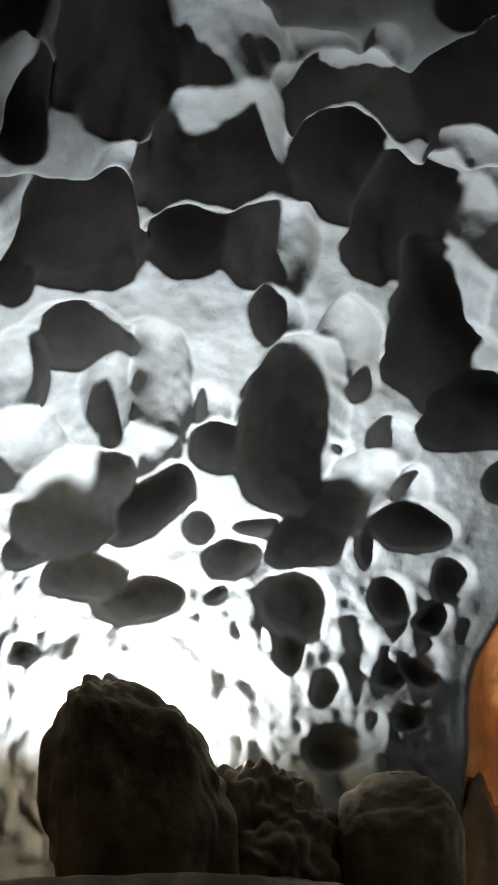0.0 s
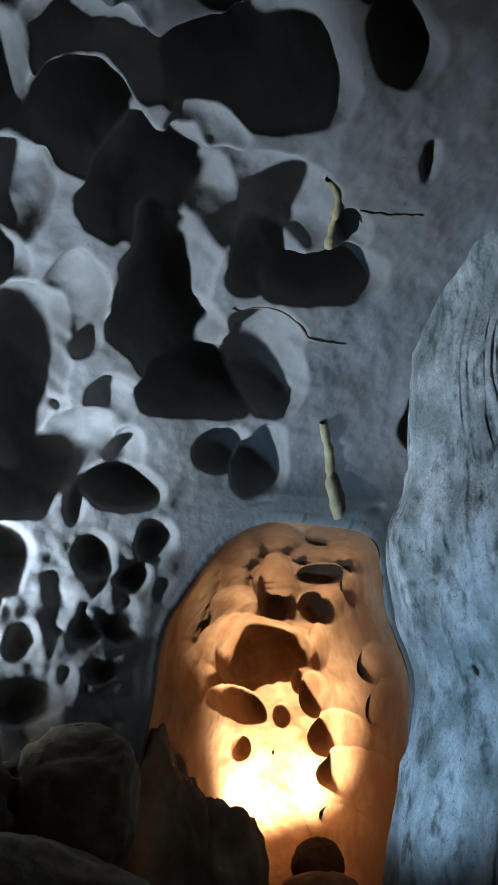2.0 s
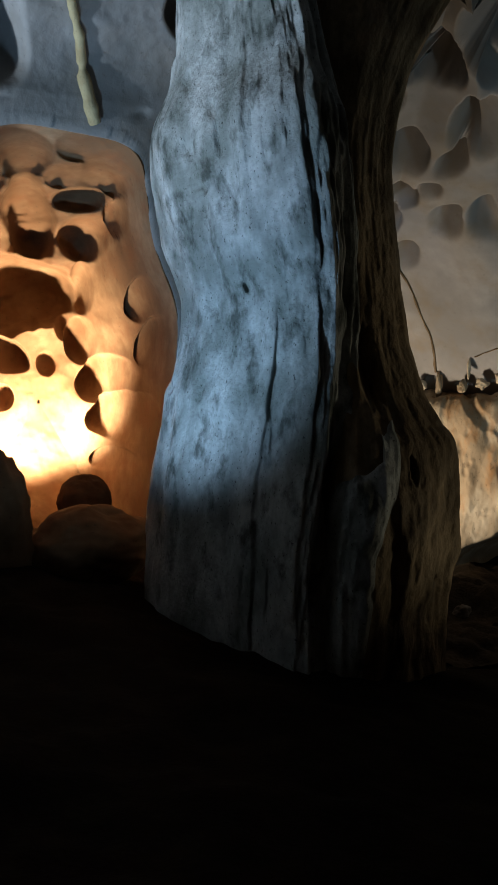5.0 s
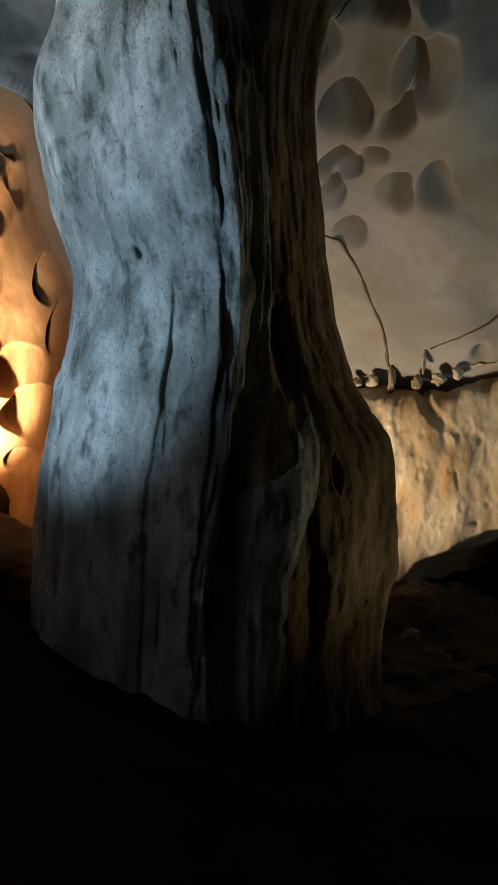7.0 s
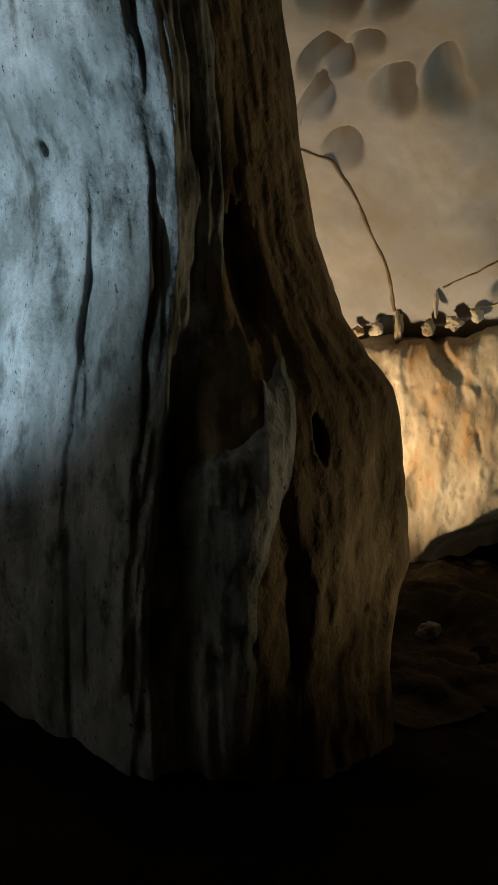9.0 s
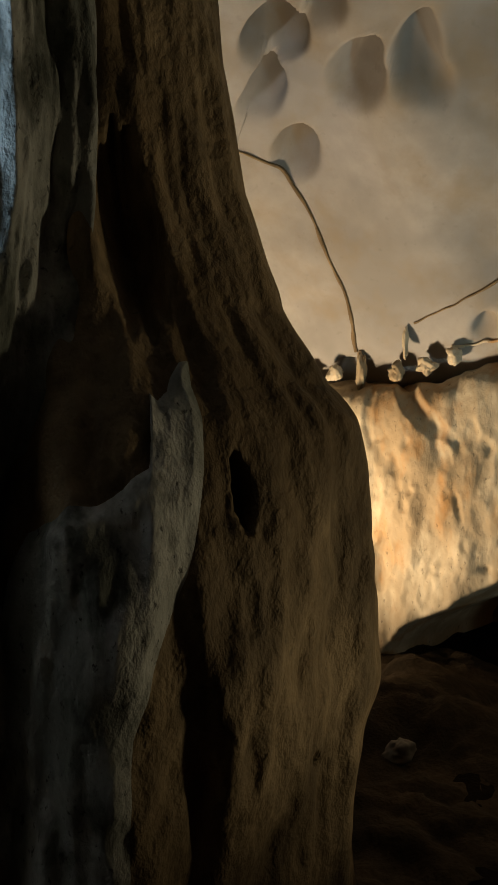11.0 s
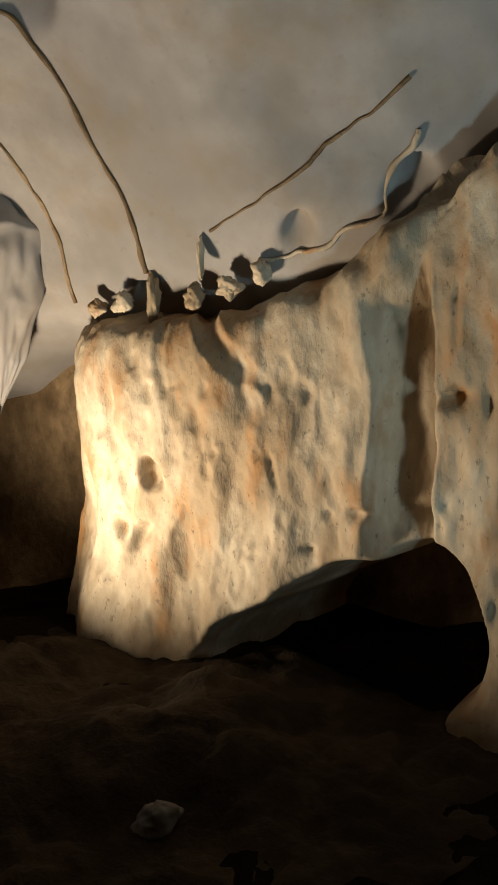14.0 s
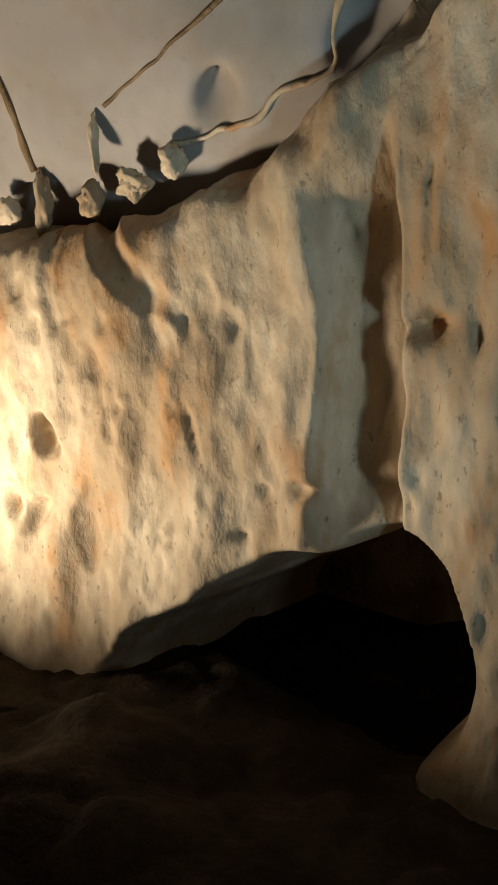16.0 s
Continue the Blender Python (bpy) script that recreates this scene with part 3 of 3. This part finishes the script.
twin = tagged(new("stone_column"), "fluted calcite column, pale flank fused with a brown bulging foot", "stone column")
dice = random.Random(11)
pits = [(dice.uniform(100, 285), dice.uniform(0.2, 2.8), dice.uniform(1.5, 4), dice.uniform(0.03, 0.10), dice.uniform(0.03, 0.08)) for i in range(70)]
pits += [(215, 3.25, 14, 0.30, 0.22), (195, 2.65, 6, 0.08, 0.15), (205, 2.3, 2.5, 0.30, 0.08), (225, 3.0, 7, 0.10, 0.1)]
shaft("fluted_shaft", [(-1.7, 3.725, 5.63, 0.997, 0.334), (-0.6, 3.74, 5.63, 0.978, 0.328), (0.0, 3.795, 5.63, 0.971, 0.326), (0.6, 3.89, 5.63, 0.939, 0.315),
                       (0.87, 3.95, 5.63, 0.888, 0.298), (1.3, 3.965, 5.63, 0.868, 0.291), (1.7, 3.88, 5.63, 0.939, 0.315), (2.4, 3.765, 5.63, 0.92, 0.309),
                       (2.8, 3.8, 5.63, 0.746, 0.25), (3.3, 3.76, 5.63, 0.63, 0.211), (3.7, 3.76, 5.63, 0.592, 0.199), (4.1, 3.85, 5.63, 0.708, 0.237),
                       (4.7, 3.95, 5.63, 1.222, 0.41)],
      -85, 0.9, 0.12, FLUTED, twin, 61, 0.05, pits=pits)
pits = [(208, 0.22, 2.3, 0.09, 0.10), (230, -0.55, 2, 0.02, 0.03), (193, 0.86, 12, 0.27, 0.2)]
BROWN_ROWS = [(-1.7, 4.68, 5.35, 1.0, 0.64), (-0.8, 4.68, 5.35, 1.0, 0.64), (-0.3, 4.68, 5.35, 1.04, 0.69), (0.0, 4.68, 5.35, 1.05, 0.70), (0.22, 4.68, 5.35, 1.0, 0.67),
              (0.37, 4.64, 5.31, 0.9, 0.64), (0.47, 4.59, 5.26, 0.77, 0.56), (0.68, 4.50, 5.19, 0.55, 0.44), (1.0, 4.43, 5.18, 0.42, 0.37), (1.6, 4.40, 5.22, 0.36, 0.34),
              (2.3, 4.36, 5.25, 0.35, 0.34), (2.9, 4.44, 5.22, 0.45, 0.42), (3.6, 4.72, 5.22, 0.7, 0.65), (4.8, 5.1, 5.3, 1.2, 1.1)]
brown = shaft("brown_shaft", BROWN_ROWS, 51, 1.0, 0.06, BROWN, twin, 71, 0.055, pits=pits, label="brown flowstone shaft with a bulging foot")
# pale crust, painting the lit patch on the foot, ragged along its upper edge
a, z = np.meshgrid(np.radians(np.linspace(155, 206, 260)), np.linspace(-1.5, 0.62, 420), indexing="ij")
p = shaft_surface(a, z, BROWN_ROWS, 51, 1.0, 0.06, 71, 0.055, pits)
deg = np.degrees(a) + 2.0 * rough(p, 3.0, 3, 76)
top = np.interp(deg, [158, 163, 166, 176, 186, 190, 191.5, 193, 196, 198, 201], [-0.1, 0.04, 0.14, 0.22, 0.25, 0.27, 0.44, 0.42, 0.44, 0.48, 0.52]) + 0.025 * rough(p, 5.0, 3, 77)
side = np.interp(z, [-1.5, -0.3, 0.0, 0.2, 0.4, 0.6], [180, 186, 193, 198, 202, 203])
inside = np.clip(np.minimum(top - z, (side - deg) * 0.012) / 0.025, -1, 1)
away = p - np.array([4.5, 5.13, 0.0]) * np.array([1, 1, 0])
away[..., 2] = 0
away = away / np.linalg.norm(away, axis=-1, keepdims=True)
p = p + away * (0.016 * np.clip(inside, -1, 1) + 0.004)[..., None]
part("lit_crust_patch", mesh_of("lit_crust_patch", p, FLUTED, inside[:-1, :-1] > -0.8), brown, "pale ragged calcite crust on the brown foot, painting its patch of light")


def boulder(name, x, y, z, rx, ry, rz, material, label, seed, lump=0.16, knobs=0.0, category="rock", nu=90, nv=60, block=1.0, slant=0.0):
    a, b = np.meshgrid(np.linspace(0, 2 * math.pi, nu, endpoint=False), np.linspace(0.02, math.pi - 0.02, nv), indexing="ij")
    d = np.stack([np.cos(a) * np.sin(b), np.sin(a) * np.sin(b), np.cos(b)], -1)
    r = 1 + lump * rough(d + seed, 1.5, 4, seed) + knobs * np.abs(rough(d + seed, 4.0, 2, seed + 3))
    d = np.sign(d) * np.abs(d) ** block
    p = d * r[..., None] * np.array([rx, ry, rz]) + np.array([x, y, z])
    p[..., 2] += slant * (p[..., 0] - x)
    return tagged(new(name, mesh_of(name, p, material, None, True)), label, category)


boulder("boulder", -0.68, 6.05, 0.62, 0.62, 0.27, 0.86, BOULDER, "large dull brown boulder standing before the wall", 90, 0.16, 0.04, "rock", 140, 100, 0.72, -0.5)
boulder("boulder", 1.02, 6.3, 0.38, 0.42, 0.33, 0.5, BOULDER, "flat-topped olive brown boulder beside the niche", 82, 0.1, 0.03, "rock", 120, 80, 0.65, 0.15)
boulder("stalagmite", 0.1, 6.2, 0.35, 0.46, 0.3, 0.5, BOULDER, "squat knobbly dull stalagmite at the wall foot", 83, 0.3, 0.2, "stalagmite", 140, 90)
boulder("rock_bank", -0.4, 5.7, -0.35, 1.9, 0.5, 0.78, BOULDER, "low dark bank of rock below the wall", 84, 0.14)
boulder("boulder", 1.95, 7.35, -0.65, 0.42, 0.4, 1.25, NICHE, "reddish brown rock spur at the niche mouth", 85, 0.2)
boulder("boulder", 2.4, 7.3, -0.7, 0.45, 0.4, 0.85, NICHE, "dark rock heap in front of the niche lamp", 86, 0.2)
boulder("stone_slab", 3.3, 7.2, -0.78, 0.6, 0.4, 0.34, NICHE, "broken reddish stone slab on the niche floor", 87, 0.14)
boulder("stone_block", 3.5, 7.75, -0.48, 0.25, 0.22, 0.24, NICHE, "small pale stone block behind the slab", 88, 0.12)


def tube(name, points, thick, material, label, category, seed, faces, normals, steps=70, sides=8):
    """A thin strand that clings to the rock faces along a smooth line, of uneven thickness."""
    pts = spline(points, np.linspace(0, len(points) - 1, steps))
    flat, flat_n = faces.reshape(-1, 3), normals.reshape(-1, 3)
    for k in range(steps):
        near = int(np.argmin(np.sum((flat - pts[k]) ** 2, 1)))
        pts[k] = flat[near] - flat_n[near] * thick * 0.6
    for _ in range(3):
        pts[1:-1] = 0.25 * pts[:-2] + 0.5 * pts[1:-1] + 0.25 * pts[2:]
    d = np.gradient(pts, axis=0)
    d = d / np.maximum(np.linalg.norm(d, axis=1, keepdims=True), 1e-6)
    side = np.cross(d, np.array([0.3, 0.2, 1.0]))
    side = side / np.maximum(np.linalg.norm(side, axis=1, keepdims=True), 1e-6)
    over = np.cross(d, side)
    a = np.linspace(0, 2 * math.pi, sides, endpoint=False)
    r = thick * np.linspace(0.7, 1.1, steps) * (1 + 0.4 * rough(pts, 12.0, 2, seed))
    p = pts[None] + r[None, :, None] * (np.cos(a)[:, None, None] * side[None] + np.sin(a)[:, None, None] * over[None])
    return tagged(new(name, mesh_of(name, p, material, None, True)), label, category)


tube("root", [(6.16, 7.31, 2.1), (6.33, 7.35, 1.96), (6.55, 7.22, 1.81), (6.76, 7.16, 1.63), (7.07, 7.18, 1.28), (7.28, 7.19, 0.98), (7.4, 7.26, 0.6)], 0.012, BROWN, "thin brown root running down the smooth roof", "root", 3, roof_p, roof_n)
tube("root", [(6.4, 7.9, 1.7), (6.59, 7.88, 1.49), (6.81, 7.77, 1.3), (7.0, 7.77, 1.06), (7.14, 7.81, 0.8), (7.27, 7.84, 0.45)], 0.011, BROWN, "thin dark root beside the smooth roof's edge", "root", 5, roof_p, roof_n)
tube("rock_rib", [(7.5, 6.79, 0.8), (7.58, 6.47, 0.95), (7.64, 6.26, 1.04), (7.67, 6.11, 1.15), (7.72, 5.91, 1.25), (7.76, 5.77, 1.35)], 0.009, BROWN, "knobbly brown calcite rib climbing the roof", "rock rib", 7, roof_p, roof_n)
tube("rock_rib", [(7.6, 6.6, 0.62), (7.77, 6.36, 0.68), (7.82, 6.15, 0.79), (7.88, 6.01, 0.83), (7.84, 5.85, 1.0), (7.86, 5.77, 1.15)], 0.013, TAN, "orange calcite rib along the top of the wall", "rock rib", 9, roof_p, roof_n)
tube("root", [(2.59, 5.03, 4.59), (2.83, 5.0, 4.61), (3.07, 4.95, 4.63)], 0.009, BROWN, "thin dark root lying across the cave roof", "root", 21, back_p, back_n, 40)
tube("root", [(1.93, 5.89, 4.05), (2.23, 6.02, 3.93), (2.53, 6.02, 3.93), (2.95, 6.02, 3.93)], 0.009, BROWN, "thin dark root crossing the upper wall", "root", 22, back_p, back_n, 40)
tube("rock_rib", [(2.95, 6.52, 3.41), (3.13, 6.73, 3.12), (3.31, 6.97, 2.63)], 0.045, YELLOW, "yellow calcite rib on the wall above the niche", "rock rib", 23, back_p, back_n, 40)
tube("rock_rib", [(2.2, 4.92, 4.64), (2.41, 5.14, 4.54), (2.5, 5.35, 4.43)], 0.035, YELLOW, "short yellow calcite rib beside a roof hollow", "rock rib", 24, back_p, back_n, 40)
for i, (x, y, z, r, h) in enumerate([(7.4, 7.22, 0.46, 0.035, 0.13), (7.34, 7.42, 0.44, 0.05, 0.06), (7.48, 6.95, 0.46, 0.045, 0.06), (7.44, 6.84, 0.66, 0.02, 0.10), (7.54, 6.74, 0.5, 0.06, 0.05), (7.28, 7.6, 0.42, 0.045, 0.045), (7.6, 6.55, 0.56, 0.05, 0.05)]):
    tagged(boulder("stalagmite", x, y, z, r, r, h, TAN, "small knobbly tan stalagmite on the wall's ledge", 100 + i, 0.4, 0.15, "stalagmite", 36, 24), group="ledge stalagmites")
tagged(boulder("floor_stone", 6.34, 5.8, -1.5, 0.1, 0.07, 0.08, PALE, "small pale broken stone on the cave floor", 120, 0.3, 0.0, "stone", 48, 30))


def hanging_flowstone(x, y, z, label, seed):
    """A lump of flowstone that hangs from the roof and tapers down to ragged tips."""
    a, b = np.meshgrid(np.linspace(0, 2 * math.pi, 160, endpoint=False), np.linspace(0.0, 1.0, 120), indexing="ij")
    wide = np.interp(b, [0, 0.1, 0.25, 0.55, 0.8, 1.0], [0.02, 0.7, 1.0, 0.8, 0.5, 0.05])
    ring = np.stack([np.cos(a), np.sin(a), 2.2 * b], -1)
    wide = wide * (1 + 0.16 * rough(ring, 1.7, 3, seed))
    drop = -1.4 * b * (1 + 0.06 * rough(ring * np.array([1, 1, 0.1]), 2.4, 2, seed + 8))
    p = np.stack([x + 0.34 * wide * np.cos(a), y + 0.34 * wide * np.sin(a), z + drop], -1)
    return tagged(new("hanging_flowstone", mesh_of("hanging_flowstone", p, SMOOTH, None, True)), label, "flowstone")


hanging_flowstone(6.96, 8.27, 1.24, "cream flowstone hanging ragged from the chamber roof", 131)
ex, ey = np.meshgrid(np.arange(5.2, 7.9, 0.025), np.arange(4.9, 8.3, 0.025), indexing="ij")
ep = np.stack([ex, ey, 0 * ex], -1)
rise = np.clip(1 - ((ex - 6.5) / 1.2) ** 2 - ((ey - 6.6) / 1.5) ** 2, -0.4, 1)
ez = ground_height(ex, ey) - 0.025 + 0.10 * rise + 0.12 * rough(ep, 1.6, 3, 151) * np.clip(rise + 0.3, 0, 1) + 0.05 * np.abs(rough(ep, 5.0, 4, 155))
tagged(new("earth_bank", mesh_of("earth_bank", np.stack([ex, ey, ez], -1), LIT_EARTH)), "uneven bank of trodden brown earth and rubble, coloured as the lit floor", "earth bank", kind="structure")
